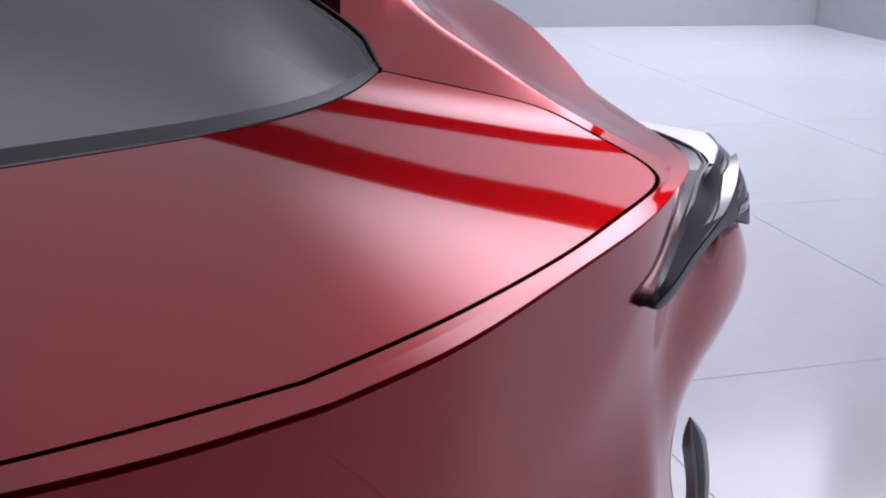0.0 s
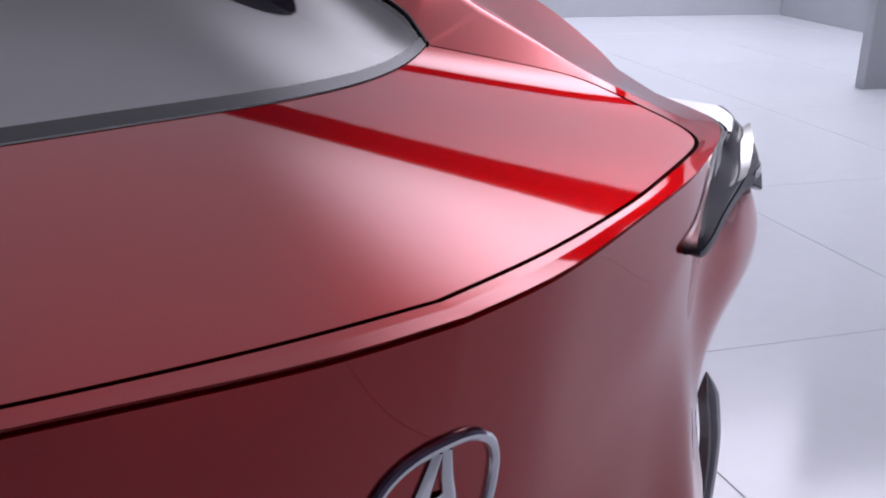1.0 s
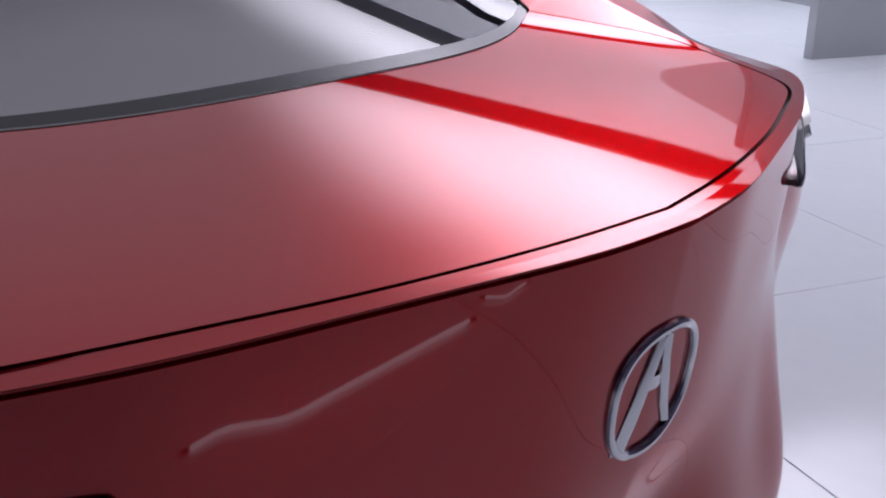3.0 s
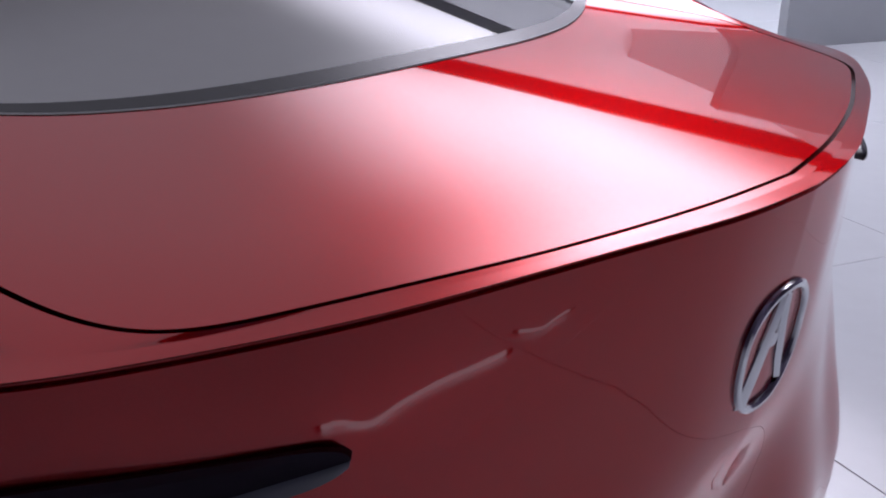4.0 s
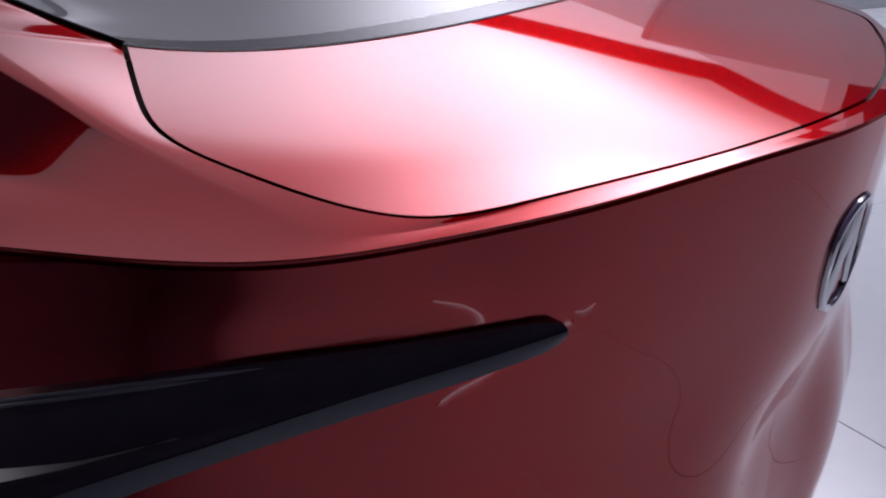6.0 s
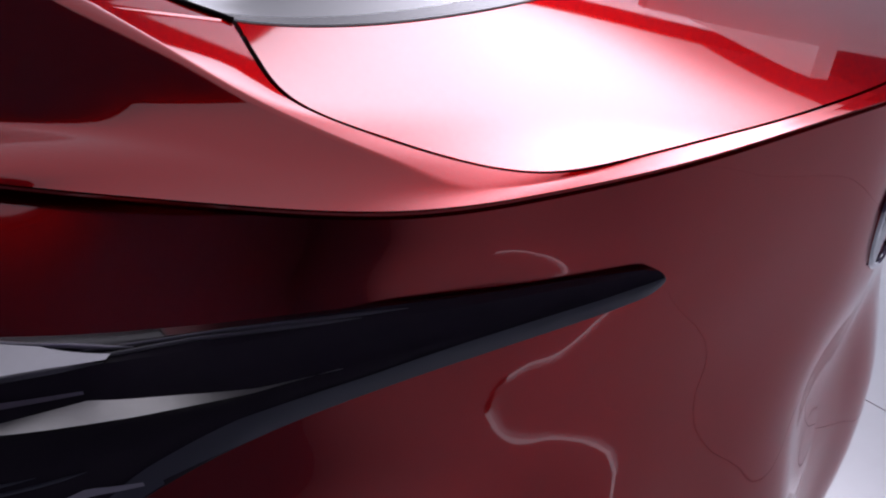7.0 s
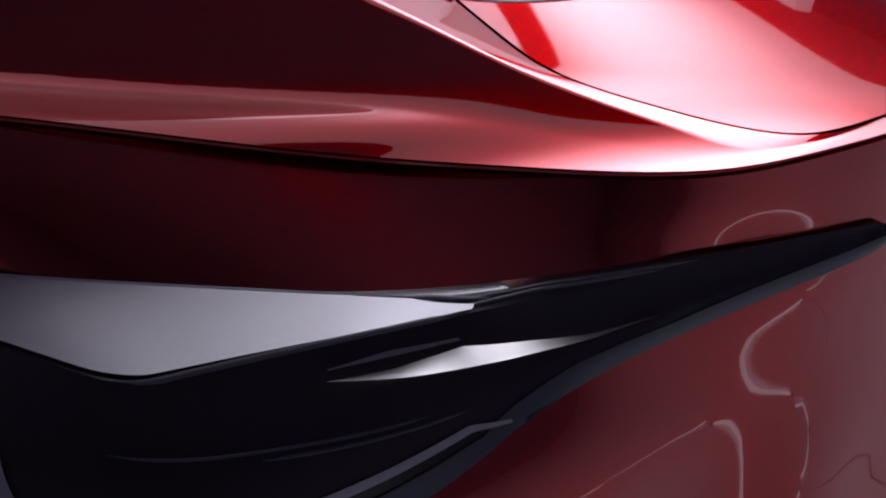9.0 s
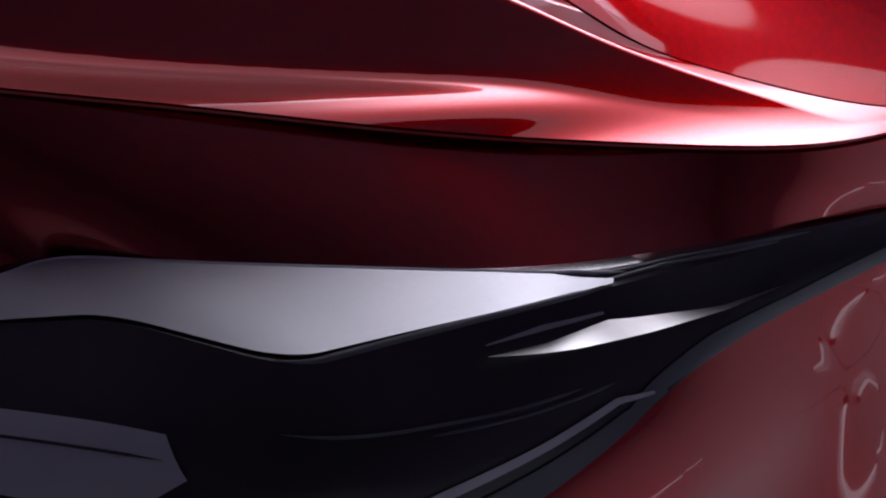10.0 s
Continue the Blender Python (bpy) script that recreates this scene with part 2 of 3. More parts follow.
def light_sheet(u0, u1, w0, w1, z, material, label):
    e = thing("light_ceiling", label, "light panel")
    e.rotation_euler[2] = radians(FLOOR_TURN)
    bm = bmesh.new()
    bmesh.ops.create_grid(bm, x_segments=1, y_segments=1, size=0.5, matrix=pose((u0 + u1) / 2, (w0 + w1) / 2, z) @ Matrix.Diagonal((u1 - u0, w1 - w0, -1, 1)))
    part("light_sheet", bm, material, e, smooth=False)
    # unseen board, added to stop the two-sided glow from lighting the ceiling
    part("glow_blocker", box((u1 - u0, w1 - w0, 0.03), ((u0 + u1) / 2, (w0 + w1) / 2, z + 0.085)), GROOVE, e, "unseen black board added to keep the sheet glow off the ceiling", smooth=False)
    for a, b, w, d in ((u0, (w0 + w1) / 2, 0.05, w1 - w0), (u1, (w0 + w1) / 2, 0.05, w1 - w0), ((u0 + u1) / 2, w0, u1 - u0, 0.05), ((u0 + u1) / 2, w1, u1 - u0, 0.05)):
        part("frame_rail", box((w, d, 0.08), (a, b, z + 0.03)), GROOVE, e, smooth=False)
    return e


LZ = 6.2
# the last spot is an unseen extra, added only to brighten the floor
SPOTS = [((7.7, 9.3, LZ), 7.0, SHEET_HOT, 2.4), ((4.4, 10.1, LZ), 2.8, 1.5, 1.3), ((6.5, 5.2, LZ), 4.6, FLOOR_HOT, 1.2)]
light_sheet(-1.2, 12.3, 2.5, 11.6, LZ, hot_glow("light_sheet_glow", SHEET_BASE, SPOTS), "large stretched white light sheet with two hot spots and one added to brighten the floor")


# ---- the car ----
CAR = thing("car", "low red metallic sports sedan parked on white tiles", "car")


def deck_z(x, y):
    """Height of the trunk lid's gently sprung surface."""
    corner = max(0.0, 0.75 * abs(x) - 0.66 * y - 0.14) if np.isscalar(x) else np.maximum(0, 0.75 * np.abs(x) - 0.66 * y - 0.14)
    a = abs(x)
    spring = 0.5834 * a ** 2 * y - 4.6926 * a ** 2 * y ** 2 + 0.0384 * a ** 4 - 1.0683 * a ** 4 * y + 5.3752 * a ** 2 * y ** 3 + 6.4429 * a ** 4 * y ** 2
    spring += 0.1602 * y ** 2 - 0.2347 * y ** 3 - 0.0991 * a ** 3 + 0.3625 * a ** 3 * y + 0.0214 * a ** 2 - 0.0191 * y
    return spring -0.2 * corner ** 2 + 0.971 + 0.096 * y + 0.06 * y * y - 0.106 * x * x - 0.083 * x * x * y + 0.19 * x ** 4 + 0.709 * x * x * y * y


EDGE_R = [(0, -.003, .971), (.08, .004, .9715), (.16, .023, .9712), (.248, .049, .9696), (.342, .079, .9678), (.433, .117, .9673), (.515, .168, .9680), (.565, .250, .9690),
          (.605, .328, .972), (.653, .395, .982), (.704, .470, .994), (.756, .550, 1.005), (.83, .68, 1.02), (.91, .88, 1.03), (.96, 1.2, 1.03), (.98, 1.7, 1.0)]
SEAM_XY = [(0, .018), (.080, .0265), (.158, .041), (.236, .0605), (.306, .083), (.372, .106), (.425, .133), (.449, .177), (.458, .229), (.459, .287), (.427, .345), (.378, .412)]
SEAM_R = [(x, y, deck_z(x, y)) for x, y in SEAM_XY] + [(.398, .453, 1.0328), (.418, .545, 1.0578), (.435, .8, 1.128), (.42, 1.2, 1.232)]
HIP_R = [(0, .0085, .97175), (.08, .0164, .97203), (.1589, .0329, .97187), (.2414, .0553, .97116), (.3222, .0812, .97027), (.3994, .111, .96966),
         (.4655, .1488, .97032), (.477, .19, .9768), (.48, .24, .9868), (.483, .305, 1.0018), (.487, .365, 1.0205), (.493, .44, 1.0435),
         (.5, .52, 1.073), (.515, .64, 1.13), (.53, .9, 1.22), (.52, 1.3, 1.29)]
LAMP_R = [(0, 0.01, 0.897), (0.08, 0.014, 0.897), (0.155, 0.03, 0.898), (0.245, 0.054, 0.899), (0.34, 0.081, 0.902), (0.43, 0.123, 0.909), (0.51, 0.167, 0.915), (0.59, 0.209, 0.922), (0.66, 0.252, 0.929), (0.695, 0.2951, 0.9312), (0.7234, 0.3662, 0.9295), (0.7514, 0.448, 0.9235), (0.7739, 0.5235, 0.9181), (0.87, 0.66, 0.93), (0.98, 1.1, 0.95), (1.02, 1.7, 0.94)]
UNDER_R = [(0, .013, .872), (.08, .017, .872), (.155, .033, .872), (.245, .056, .872), (.34, .0845, .874), (.43, .1225, .876), (.51, .166, .875), (.59, .200, .873),
           (.66, .222, .868), (.70, .234, .860), (.75, .253, .850), (.79, .290, .845), (.83, .36, .845), (.90, .53, .85), (.99, .98, .85), (1.02, 1.6, .85)]
BULGE_R = [(0, .022, .79), (.08, .026, .79), (.155, .038, .79), (.235, .058, .79), (.32, .082, .79), (.41, .114, .79), (.48, .145, .79), (.55, .166, .79),
           (.62, .184, .79), (.69, .207, .79), (.76, .236, .79), (.82, .275, .79), (.88, .34, .79), (.95, .47, .79), (1.0, .9, .79), (1.02, 1.6, .79)]
WAIST_R = [(0, .045, .70), (.08, .044, .70), (.155, .041, .70), (.235, .053, .70), (.32, .075, .695), (.41, .097, .688), (.475, .13, .676), (.54, .165, .662),
           (.592, .20, .648), (.64, .236, .635), (.69, .275, .622), (.735, .325, .615), (.80, .40, .615), (.905, .54, .63), (.97, .95, .65), (1.0, 1.6, .66)]
BUMP_R = [(0, .05, .58), (.08, .045, .58), (.155, .036, .58), (.235, .042, .58), (.32, .058, .575), (.40, .072, .565), (.47, .105, .555), (.54, .143, .545),
          (.60, .185, .535), (.645, .23, .525), (.68, .28, .52), (.715, .345, .52), (.76, .43, .52), (.86, .62, .53), (.94, 1.0, .54), (.98, 1.6, .52)]


def onward(stations, zs, w):
    """The rail carried on to the nose of the car."""
    x, y, z = stations[-1]
    return stations + [(w * 1.0, 2.6, zs[0]), (w * 0.98, 3.6, zs[1]), (w * 0.86, 4.6, zs[2]), (w * 0.55, 5.1, zs[3])]


EDGE_R, LAMP_R = onward(EDGE_R, (.93, .88, .80, .70), 1.0), onward(LAMP_R, (.88, .82, .74, .66), 1.03)
HIP_R = onward(HIP_R, (1.24, 1.05, .86, .72), .60)
SEAM_R = onward(SEAM_R, (1.30, 1.08, .87, .725), .45)
UNDER_R, BULGE_R = onward(UNDER_R, (.80, .75, .68, .62), 1.03), onward(BULGE_R, (.74, .70, .62, .58), 1.02)
WAIST_R, BUMP_R = onward(WAIST_R, (.66, .62, .55, .50), 1.0), onward(BUMP_R, (.50, .50, .45, .40), .99)
SILL_R = [(x * 0.97, y + 0.05, .36) for x, y, z in BUMP_R]
HEM_R = [(x * 0.92, y + 0.12, .24) for x, y, z in BUMP_R]
N = 341


def inset(curve, d, drop):
    """A curve moved sideways into the body by d and down by drop."""
    t = np.gradient(curve, axis=0)
    s = np.stack([-t[:, 1], t[:, 0], np.zeros(len(t))], 1)
    s /= np.linalg.norm(s, axis=1, keepdims=True) + 1e-9
    return curve + s * d - np.array([0, 0, drop])


seam = mirrored(cornered(SEAM_R, 11, N))
hip, edge = (mirrored(rail(r, N)) for r in (HIP_R, EDGE_R))
MID = len(seam) // 2
K11 = MID + round(11 * (N - 1) / 19)   # where the seam meets the window
GAP = 0.0039
gap_in = inset(seam, GAP / 2, 0)
gap_out = inset(seam, -GAP / 2, 0)
for g in (gap_in, gap_out):
    g[:, 2] = seam[:, 2]
# upper body: from the shut line over the hip crease and the scoop to the sharp shoulder
along = np.abs(np.linspace(-19, 19, len(edge)))[:, None]


def eased(v, k=14):
    """Values along the body, smoothed."""
    for _ in range(3):
        v = np.convolve(np.pad(v[:, 0], k, mode="edge"), np.ones(2 * k + 1) / (2 * k + 1), "valid")[:, None]
    return v


# the scoop: a steep wall comes down from the hip to a valley line, and a flat shelf runs out to the shoulder; both die out towards the rear
depth = eased(np.interp(along, (7.6, 8.4, 9, 9.5, 10, 11, 12, 14, 19), (0, 0.0022, 0.0075, 0.0150, 0.025, 0.037, 0.045, 0.048, 0.012)), 10)
vale = eased(np.interp(along, (8.0, 9, 10.1, 11, 11.8, 14), (0.36, 0.38, 0.42, 0.48, 0.60, 0.66)), 10)


def scoop_row(p):
    row = hip * (1 - p) + edge * p
    sag = -0.11 * np.log(np.exp(-p / vale / 0.11) + np.exp(-(1 - p) / (1 - vale) / 0.11))
    row[:, 2] -= (depth * np.maximum(sag, 0))[:, 0]
    return row


upper = np.array([gap_out * (1 - k) + hip * k for k in (0, 0.3, 0.6, 0.85)] + [scoop_row(p) for p in np.linspace(0, 1, 41)])
lip = [inset(edge, d, 0) for d in (0.0009, 0.0065, 0.0065, 0.0036)]
for row, drop in zip(lip, (0.0011, 0.0036, 0.0052, 0.0064)):
    row[:, 2] = edge[:, 2] - drop
well = inset(gap_out, 0.0, 0.012)
roll = gap_out - np.array([0, 0, 0.0015])
bm = sheet(np.concatenate([np.array([well, roll]), upper, np.array(lip)], 0))
part("quarter_panel", weld(bm, 0.00005), RED, CAR, "red metallic upper rear body with a sharp shoulder crease", sharp=1.1)

# rear fascia and flanks under the shoulder
lamp_line, under_line = rail(LAMP_R, N), rail(UNDER_R, N)
recess = (lamp_line + under_line) / 2
step = np.clip((np.linspace(0, 19, N) - 5.3) / 2.2, 0, 1)
lamp_line[:, 2] -= 0.007 * step
recess[:, 1] += 0.004 * step * step * (3 - 2 * step) * (np.linspace(0, 19, N) < 14)
lower = [mirrored(c) for c in (lamp_line, recess, under_line)] + [mirrored(rail(r, N)) for r in (BULGE_R, WAIST_R, BUMP_R, SILL_R, HEM_R)]
start = inset(edge, 0.0034, 0)
start[:, 2] = edge[:, 2] - 0.0062
turn = np.clip((along - 3.4) / 1.6, 0, 1)
turn = turn * turn * (3 - 2 * turn)
share = ((start[:, 2] - lower[0][:, 2]) / (start[:, 2] - lower[2][:, 2]))[:, None]
lower[0] = lower[0] * turn + (start + (lower[2] - start) * share) * (1 - turn)
lower[1] = lower[1] * turn + (lower[0] + lower[2]) / 2 * (1 - turn)
flank = (start + lower[0]) / 2 + np.sign(start) * [0.002, 0, 0] * turn
part("rear_fascia", weld(sheet(np.concatenate([skin([start, flank, lower[0]], 6), skin(lower, 6)[1:]], 0)), 0.00005), RED, CAR, "smooth red metallic rear fascia and flanks")

# trunk lid: from the window's edge back to the shut line
def window_edge(u, v=0.0):
    """Lower edge of the rear window; u from -1 to 1 across."""
    a = abs(u)
    x, y = u * 0.378, 0.315 + 0.097 * a ** 2.4
    return np.array([x, y, deck_z(x, y)])


nlid = K11 - (2 * MID - K11) + 1
lid_rim = gap_in[2 * MID - K11:K11 + 1]
front = np.array([window_edge(u) for u in np.linspace(-1, 1, nlid)])
rows = []
for k in np.linspace(0, 1, 26):
    row = front * (1 - k) + lid_rim * k
    row[:, 2] = deck_z(row[:, 0], row[:, 1])
    rows.append(row)
down = [lid_rim - np.array([0, 0, 0.0015]), lid_rim - np.array([0, 0, 0.014])]
part("trunk_lid", weld(sheet(np.array(rows + down), True), 0.00005), RED, CAR, "red metallic trunk lid with thin black shut line")
floor_rows = np.array([gap_in, gap_out])
floor_rows[:, :, 2] -= 0.011
part("shut_line", sheet(floor_rows[:, 2 * MID - K11:K11 + 1]), GROOVE, CAR, "narrow black shut line round the trunk lid")

# rear window, its black band, and the roof
side = cornered(SEAM_R, 11, N)[round(11 * (N - 1) / 19):]


def pane_z(x, y):
    """Height of the glass: an even slope up from its lower edge."""
    a = min(abs(x) / 0.378, 1.16)
    ye = 0.315 + 0.097 * a ** 2.4
    return deck_z(a * 0.378, ye) + 0.262 * (y - ye)


def glass_point(u, i, lift=0.0):
    e = side[i]
    k = min(1, i / 88)
    a = abs(u)
    x, y = u * e[0], e[1] - (0.097 * (1 - k) + 0.05 * k) * (1 - a ** 2.4)
    b = min(1, max(0, (i - 50) / 40))
    b = b * b * (3 - 2 * b)
    z = pane_z(x, y) + a ** 6 * (e[2] - pane_z(e[0], e[1]))
    return (x, y, z * (1 - b) + (e[2] + 0.045 * (1 - a * a)) * b + lift)


us = np.linspace(-1, 1, 61)
cut, screen, bonnet = 60, 91, 110   # where the roof, the windscreen and the bonnet begin
ggrid = np.array([[glass_point(u, i) for u in us] for i in range(cut)])
WIN = part("rear_window", sheet(ggrid), GLASS, CAR, "tinted grey curved rear window glass")
WIN.visible_shadow = False
band = np.array([[glass_point(u, i, 0.0012) for u in us] for i in range(0, 8)])
part("window_band", sheet(band), FRIT, WIN, "dark grey glazing band along the glass edge")
for name, a, b, paint, label in (("roof", cut - 1, screen + 1, RED, ""), ("windscreen", screen, bonnet + 1, FRIT, "dark tinted windscreen"), ("bonnet", bonnet, len(side), RED, "")):
    part(name, sheet(np.array([[glass_point(u, i) for u in us] for i in range(a, b)])), paint, CAR, label)
for s in (-1, 1):
    seal = side[:cut] * [s, 1, 1] + [0, 0, 0.001]
    part("window_seal", tube(seal[::2], 0.0022, 6), GROOVE, WIN, "thin black rubber window seal")
shelf = np.array([[(p[0] * 0.97, p[1] + 0.02 + 0.5 * k, p[2] - 0.10 - 0.05 * k) for p in front] for k in (0, 0.5, 1, 2.0)])
part("parcel_shelf", sheet(shelf), CABIN, CAR, "grey cloth parcel shelf under the glass")

seat = []
for k in np.linspace(0, 1, 12):
    seat.append([(u * 0.46, 1.02 + 0.10 * k + 0.02 * math.cos(u * 4.5) * math.sin(k * math.pi), 0.86 + 0.34 * k - 0.03 * abs(u) ** 3) for u in np.linspace(-1, 1, 31)])
seat.append([(x, y + 0.10, z - 0.02) for x, y, z in seat[-1]])
seat.append([(x, y + 0.02, 0.5) for x, y, z in seat[-1]])
for s in (-1, 1):
    rim = side[:92] * [s * 0.985, 1, 1] + [0, 0.004, -0.012]
    lining = np.array([rim, rim * [1.02, 1, 1] - [0, 0, 0.12], rim * [1.05, 1, 0] + [0, 0, 0.45]])
    part("cabin_side", sheet(lining), CABIN, CAR, "dim grey cloth cabin side lining")
part("rear_seat_back", sheet(np.array(seat)), CABIN, CAR, "dim grey cloth seat back behind the glass")
# ---- tail lamps ----
TOP_L = [(0.354, 0.0805, 0.9025), (0.391, 0.098, 0.907), (0.465, 0.139, 0.911), (0.542, 0.178, 0.919), (0.6, 0.21, 0.923), (0.646, 0.236, 0.927), (0.6849, 0.2709, 0.9302), (0.7213, 0.3538, 0.9285), (0.7525, 0.4428, 0.9235), (0.7686, 0.513, 0.9181), (0.8054, 0.5235, 0.915), (0.8474, 0.5655, 0.9076)]
SHELF_L = [(.354, .0795, .9005), (.393, .095, .905), (.467, .134, .908), (.545, .173, .914), (.606, .2075, .917), (.662, .231, .9235), (.718, .261, .926), (.758, .292, .923), (.801, .328, .918), (.798, .444, .9116), (.824, .500, .9055), (.860, .552, .9)]
RIDGE_L = [(0.354, 0.076, 0.8960), (0.396, 0.09, 0.898), (0.469, 0.124, 0.897), (0.548, 0.158, 0.898), (0.612, 0.186, 0.897), (0.662, 0.208, 0.894), (0.717, 0.23, 0.888), (0.772, 0.256, 0.886), (0.8264, 0.2993, 0.8793), (0.8478, 0.3836, 0.8758), (0.8663, 0.45, 0.8751), (0.8946, 0.5235, 0.8761)]
FOOT_L = [(0.354, 0.079, 0.8900), (0.398, 0.0905, 0.889), (0.47, 0.124, 0.885), (0.549, 0.157, 0.883), (0.613, 0.182, 0.879), (0.664, 0.197, 0.872), (0.708, 0.212, 0.857), (0.748, 0.232, 0.843), (0.8, 0.262, 0.826), (0.8401, 0.3246, 0.8281), (0.8655, 0.3992, 0.8425), (0.9051, 0.4973, 0.853)]


def bent(points, n, soft):
    """A line through its stations with softened corners."""
    p = np.array(points, float)
    q = np.linspace(0, len(p) - 1, n)
    c = np.stack([np.interp(q, range(len(p)), p[:, a]) for a in range(3)], 1)
    e = np.vstack([np.repeat(c[:1], soft, 0), c, np.repeat(c[-1:], soft, 0)])
    return np.array([e[i:i + 2 * soft + 1].mean(0) for i in range(n)])


def tail_lamp(s):
    def m(c):
        return np.array(c) * [s, 1, 1]
    top, shelf_edge, ridge, foot = (bent(r, 133, k) for r, k in ((TOP_L, 5), (SHELF_L, 3), (RIDGE_L, 7), (FOOT_L, 6)))
    # the blunt rounded end of the wing
    core = (top + shelf_edge + ridge + foot) / 4
    blunt = np.sqrt(1 - np.clip(1 - np.arange(133) / 8, 0, 1) ** 2)[:, None]
    top, shelf_edge, ridge, foot = (core + (c - core) * blunt for c in (top, shelf_edge, ridge, foot))
    crease = top * 0.86 + shelf_edge * 0.14
    back_low, back_top = inset(foot, 0.03, -0.004), inset(top, 0.03, 0.004)
    flat = np.array([back_top] + [top, (top + crease) / 2, crease, (crease + shelf_edge) / 2, shelf_edge])
    bm = sheet(m(flat))
    face = loft([shelf_edge, ridge, foot], 8)
    sheet(m(np.concatenate([face, np.array([back_low])], 0)), bm=bm)
    bmesh.ops.recalc_face_normals(bm, faces=bm.faces)
    lamp = part("tail_lamp", bm, PIANO, CAR, "gloss black wing-shaped tail lamp with silver facet")
    whole = np.concatenate([np.array([top, (top + crease) / 2, crease] + [crease * (1 - k) + shelf_edge * k for k in (0.25, 0.5, 0.75)]), face], 0)

    def on(row, col):
        """The lamp's surface at a row and a column of its grid; rows 0 to 6 lie on top, 6 to 22 on the face."""
        i, j = min(int(row), 20), min(int(col), 131)
        u, v = row - i, col - j
        return (whole[i, j] * (1 - u) + whole[i + 1, j] * u) * (1 - v) + (whole[i, j + 1] * (1 - u) + whole[i + 1, j + 1] * u) * v

    def patch(c0, c1, upper, lower, lift, n=5, m_=40):
        """A strip of the surface between two lines, each given as (column, row) stations, lifted off it."""
        cols = np.linspace(c0, c1, m_)
        a = np.interp(cols, *zip(*upper))
        b = np.interp(cols, *zip(*lower))
        g = np.array([[on(p + (q - p) * k, c) for p, q, c in zip(a, b, cols)] for k in np.linspace(0, 1, n)])
        return sheet(m(g + np.array(lift)))

    def line(c0, c1, stations, radius, lift=(0, 0, 0.0006), k=40):
        cols = np.linspace(c0, c1, k)
        ends = np.minimum(1, np.minimum(np.arange(k) + 0.6, k - 0.4 - np.arange(k)) / 5)
        return tube(m(np.array([on(r, c) for r, c in zip(np.interp(cols, *zip(*stations)), cols)]) + np.array(lift)), radius * ends, 8)

    part("lower_edge", patch(1, 68, [(1, 11), (15, 14), (25, 15), (38, 16.6), (51, 16.4), (62, 18), (68, 20)], [(1, 21.8), (50, 21.8), (60, 20.8), (68, 20.4)], (0, -0.0012, 0.0004)), EDGE, lamp, "blue-grey satin lower edge")
    part("silver_facet", patch(60, 132, [(60, 4.6), (74, 0.12), (132, 0.12)], [(60, 5.7), (132, 5.85)], (0, -0.001, 0.0018), 9, 90), SILVER, lamp, "satin silver facet set in the black lamp")
    part("facet_rim", line(60, 97, [(60, 5.9), (97, 6.0)], 0.0017), RIM, lamp, "dark grey rim under the silver facet")
    part("top_trim", line(58, 132, [(58, 3.6), (74, 0.05), (132, 0.05)], 0.0014, (0, 0, 0.0010), 80), TRIM, lamp, "light grey trim line over the silver facet")
    part("lower_lens", patch(105, 132, [(105, 11.8), (132, 10.9)], [(105, 14.5), (112, 17.5), (118, 18.5), (132, 18.5)], (0.002, -0.0018, 0.0008)), GREY_LENS, lamp, "smoked grey lower lens")
    part("lens_line", line(106, 132, [(106, 13.4), (132, 13.0)], 0.0008, (0.002, -0.0018, 0.0008)), PIANO, lamp)
    part("light_guide", patch(40, 77.5, [(40, 13.6), (48, 12.7), (55, 10.9), (61, 9.6), (63, 9.1), (70.7, 9.2), (77.5, 8.75)], [(40, 13.9), (48, 13.7), (59, 12.2), (69, 10.5), (77.5, 8.85)], [[(0.008 * k, -0.0012 - 0.0035 * k, 0.0012 + 0.0055 * k)] for k in (0, 0.25, 0.5, 0.75, 1)]), GUIDE, lamp, "bright silver light guide strip")
    part("light_guide", patch(63, 77, [(63, 8.2), (70, 7.7), (77, 7.9)], [(63, 8.5), (70, 8.2), (77, 8.0)], (0, -0.001, 0.0012)), GUIDE, lamp, "thin silver light guide strip")
    part("fin_strip", patch(62, 96, [(62, 19.6), (67, 17.0), (88, 17.1), (96, 17.4)], [(62, 20.2), (67, 18.0), (88, 17.9), (96, 18.0)], (0, -0.0012, 0.0006)), GREY_LENS, lamp, "smoked grey strip on the lower fin")
    part("fin_edge", patch(60, 96, [(60, 20.6), (67, 19.2), (88, 19.0), (96, 19.2)], [(60, 21.4), (67, 21.8), (96, 21.8)], (0, -0.0012, 0.0002)), EDGE, lamp, "blue-grey satin edge of the lower fin")
    # gloss ridges of the black wing; their highlights are put in as grey colour
    for rows_ in ([(32, 3.6), (50, 2.2), (64, 3.2)], [(36, 4.6), (52, 3.4), (66, 5.2)]):
        part("rib", line(rows_[0][0], rows_[2][0], rows_, 0.0011), RIM, lamp, "rib along the wing, its highlight painted in grey")
    for r0, r1, c0, c1 in ((15.5, 13.0, 66, 86), (14.2, 11.0, 70, 97)):
        part("rib", line(c0, c1, [(c0, r0), (c1, r1)], 0.0008), EDGE, lamp, "faint grey rib in the black lens")
    return lamp


tail_lamp(-1)
tail_lamp(1)

# ---- badge ----
def fascia_y(x, z):
    """How far forward the rear face lies near the middle."""
    return np.interp(z, (0.79, 0.872, 0.897), (0.022, 0.013, 0.010)) + 0.05 * (x * x + 0.0002) ** 0.5


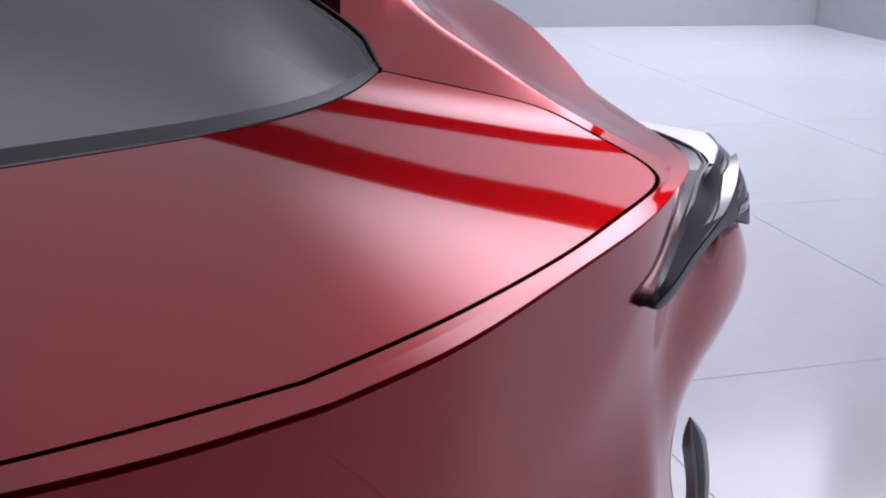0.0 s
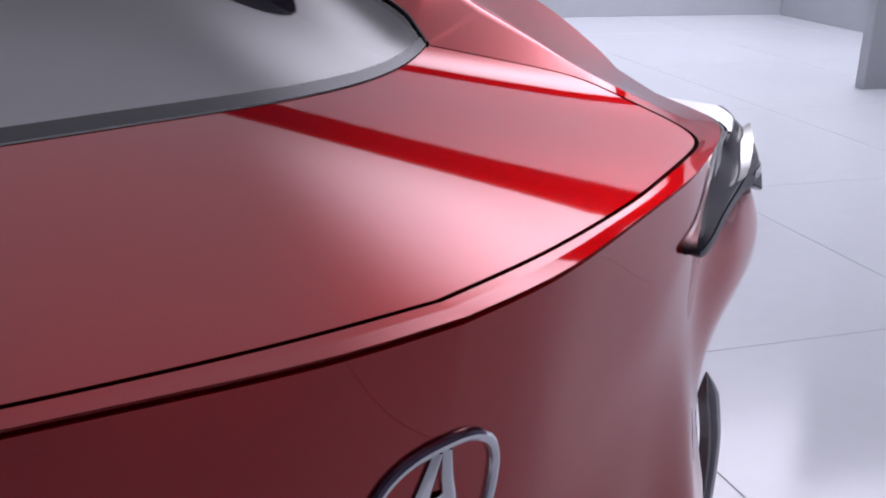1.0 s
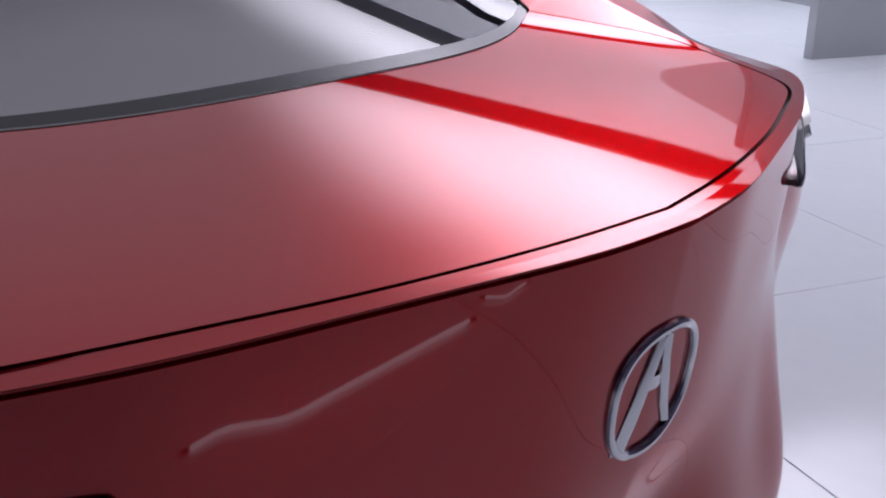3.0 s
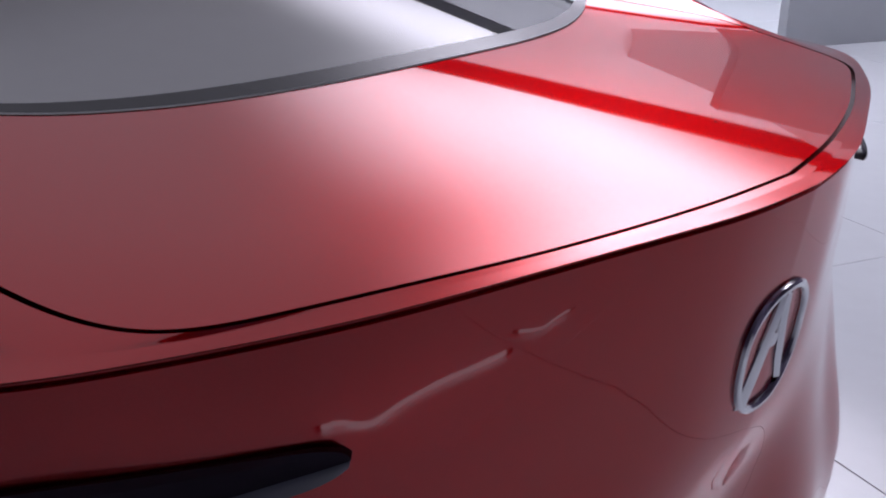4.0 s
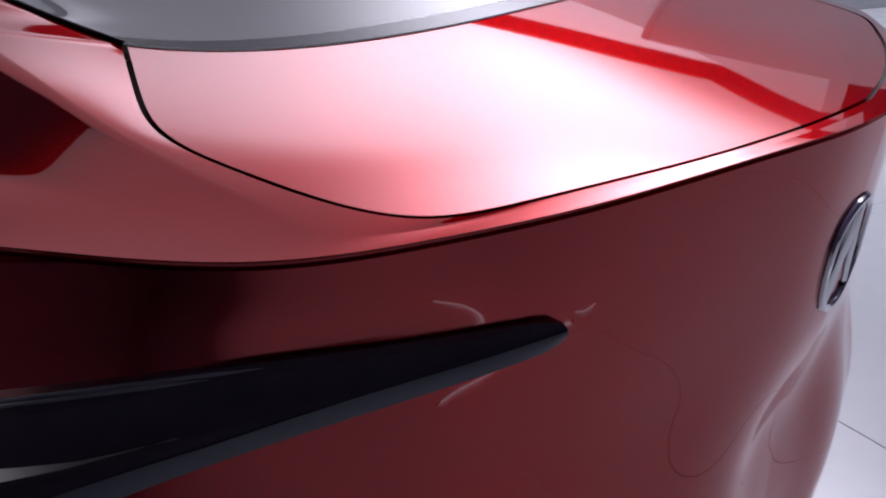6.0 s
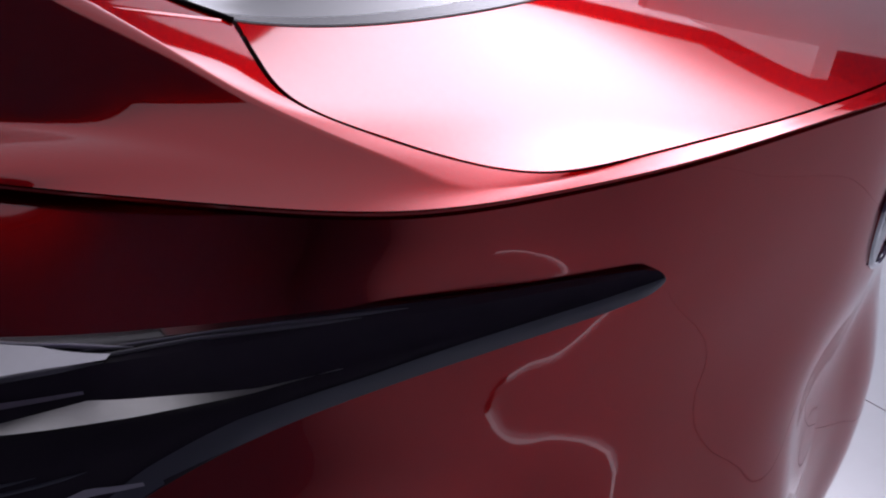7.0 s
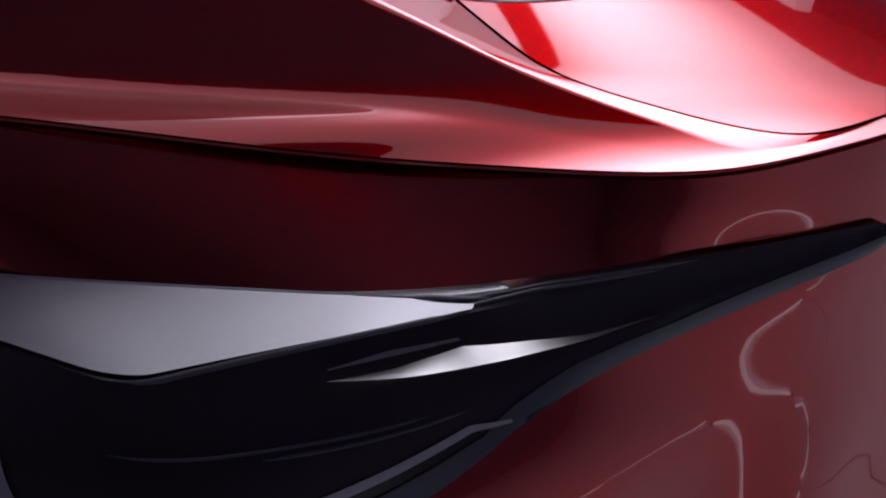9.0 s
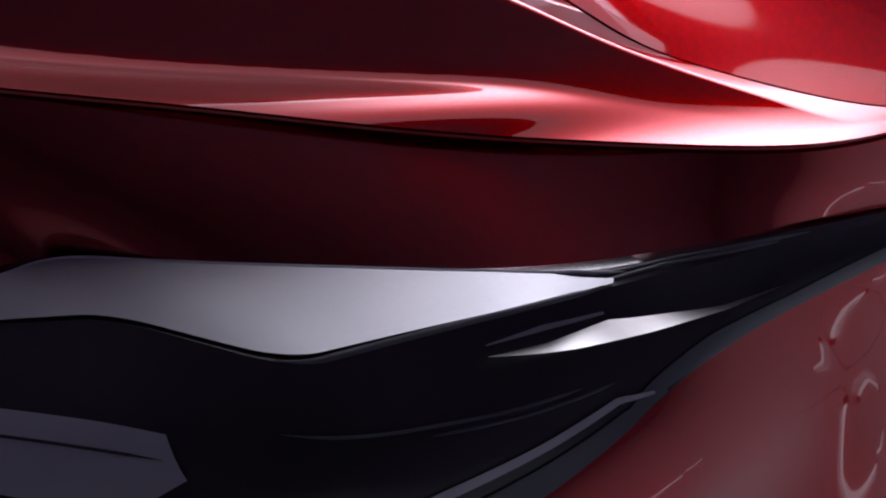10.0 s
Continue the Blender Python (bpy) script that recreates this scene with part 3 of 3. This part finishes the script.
def badge_ring(k):
    a = k * math.tau / 72
    c, d = math.cos(a), math.sin(a)
    x, z = math.copysign(abs(c) ** 0.85, c) * (0.0490 + 0.004 * d) - 0.003, 0.848 + 0.0455 * math.copysign(abs(d) ** 0.8, d)
    return (x, fascia_y(x, z) - 0.002, z)


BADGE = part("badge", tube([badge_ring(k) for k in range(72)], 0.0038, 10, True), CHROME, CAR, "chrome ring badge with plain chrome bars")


def blade(stations, widths, proud=0.004):
    """A flat ridged bar standing on the rear face: two bevels and a raised middle."""
    rows = []
    for (x, z), w in zip(stations, widths):
        rows.append([(x + w * k, fascia_y(x + w * k, z) - h * proud, z) for k, h in ((-1, -0.2), (-0.92, 0.45), (-0.15, 1.0), (0.15, 1.0), (0.92, 0.45), (1, -0.2))])
    return weld(sheet(np.array(rows)))


part("bar", blade([(-0.0055, 0.890), (-0.0110, 0.870), (-0.0185, 0.850), (-0.0265, 0.830), (-0.0345, 0.812)], [0.0040, 0.0065, 0.0088, 0.0105, 0.0100], 0.005), CHROME, BADGE)
part("bar", blade([(0.0015, 0.890), (0.0050, 0.870), (0.0105, 0.850), (0.0165, 0.830), (0.0235, 0.814)], [0.0040, 0.0052, 0.0060, 0.0062, 0.0050], 0.005), CHROME, BADGE)
part("bar", blade([(-0.004, 0.8600), (-0.004, 0.8500)], [0.0110, 0.0130], 0.0034), CHROME, BADGE)


# ---- lower trim and wheels ----
def bumper_fin(s):
    """An upright blade at the bumper's corner: a silver outer edge, a black channel and a grey inner edge."""
    fin = rail([(.700, .246, .622), (.729, .256, .585), (.762, .266, .53), (.784, .272, .46), (.786, .276, .34)], 30)
    grow = np.minimum(1, (np.arange(30) + 0.5) / 10)

    def strip(a, b, front, name, material, parent, label=""):
        rows = []
        for k, d in ((0, 0.010), (0.12, -0.002), (0.5, -0.004), (0.88, -0.002), (1, 0.010)):
            off = (a + (b - a) * k) * grow
            rows.append((fin + np.stack([off, (d + front) * grow + 0.25 * off, -0.15 * off], 1)) * [s, 1, 1])
        return part(name, weld(sheet(np.array(rows))), material, parent, label)

    blade_ = strip(0.006, 0.027, -0.004, "bumper_fin", TRIM, CAR, "satin silver blade at the bumper corner")
    strip(-0.010, 0.006, 0.004, "fin_inlay", PIANO, blade_, "gloss black channel")
    strip(-0.025, -0.010, -0.002, "fin_inner_edge", RIM, blade_, "dark grey inner edge")


bumper_fin(-1)
bumper_fin(1)


def wheel(x, y):
    def ring(r, w, prof, name, mat, parent, seg=48):
        bm = bmesh.new()
        rows = []
        for k in range(seg + 1):
            a = k * math.tau / seg
            rows.append([(px * w, math.cos(a) * pr * r, math.sin(a) * pr * r) for px, pr in prof])
        return part(name, weld(sheet(np.array(rows), bm=bm)), mat, parent)
    s = 1 if x > 0 else -1
    w = new("wheel")
    w.parent = CAR
    w.location = (x, y, 0.36)
    ring(0.36, 0.13, [(-1, .74), (-1, .93), (-.8, 1), (.8, 1), (1, .93), (1, .74)], "tyre", RUBBER, w)
    ring(0.36, 0.13, [(s * .9, .74), (s * .8, .70), (s * .3, .66), (s * .3, .0)], "rim", ALLOY, w)


for y in (1.1, 4.2):
    for x in (-.86, .86):
        wheel(x, y)


# ---- light rope on the floor behind the car ----
def light_rope(points, label, radius=0.0065, lit=ROPE):
    """A thin lit tube lying on the tiles, with dark end caps."""
    e = thing("light_rope", label, "light rope", "light ropes on the floor")
    e.rotation_euler[2] = radians(FLOOR_TURN)
    line = rail([(u, w, 0.01) for u, w in points], 60)
    tube_part = part("lit_tube", tube(line, radius, 10), lit, e)
    for a, b in ((0, 1), (-1, -2)):
        t = line[a] + (line[a] - line[b]) / np.linalg.norm(line[a] - line[b]) * 0.02
        part("end_cap", tube([line[a], t], radius * 1.15, 10), RUBBER, e, "black rubber end cap")
    return e


light_rope([(.30, -1.325), (.36, -1.32), (.42, -1.30), (.52, -1.23), (.64, -1.20), (.80, -1.16), (1.0, -1.09)], "thin white lit rope curving over the white tiles")
light_rope([(1.09, -1.13), (1.13, -1.075), (1.17, -1.07), (1.22, -1.06)], "short faint white lit rope lying on the white tiles", 0.004, ROPE_DIM)
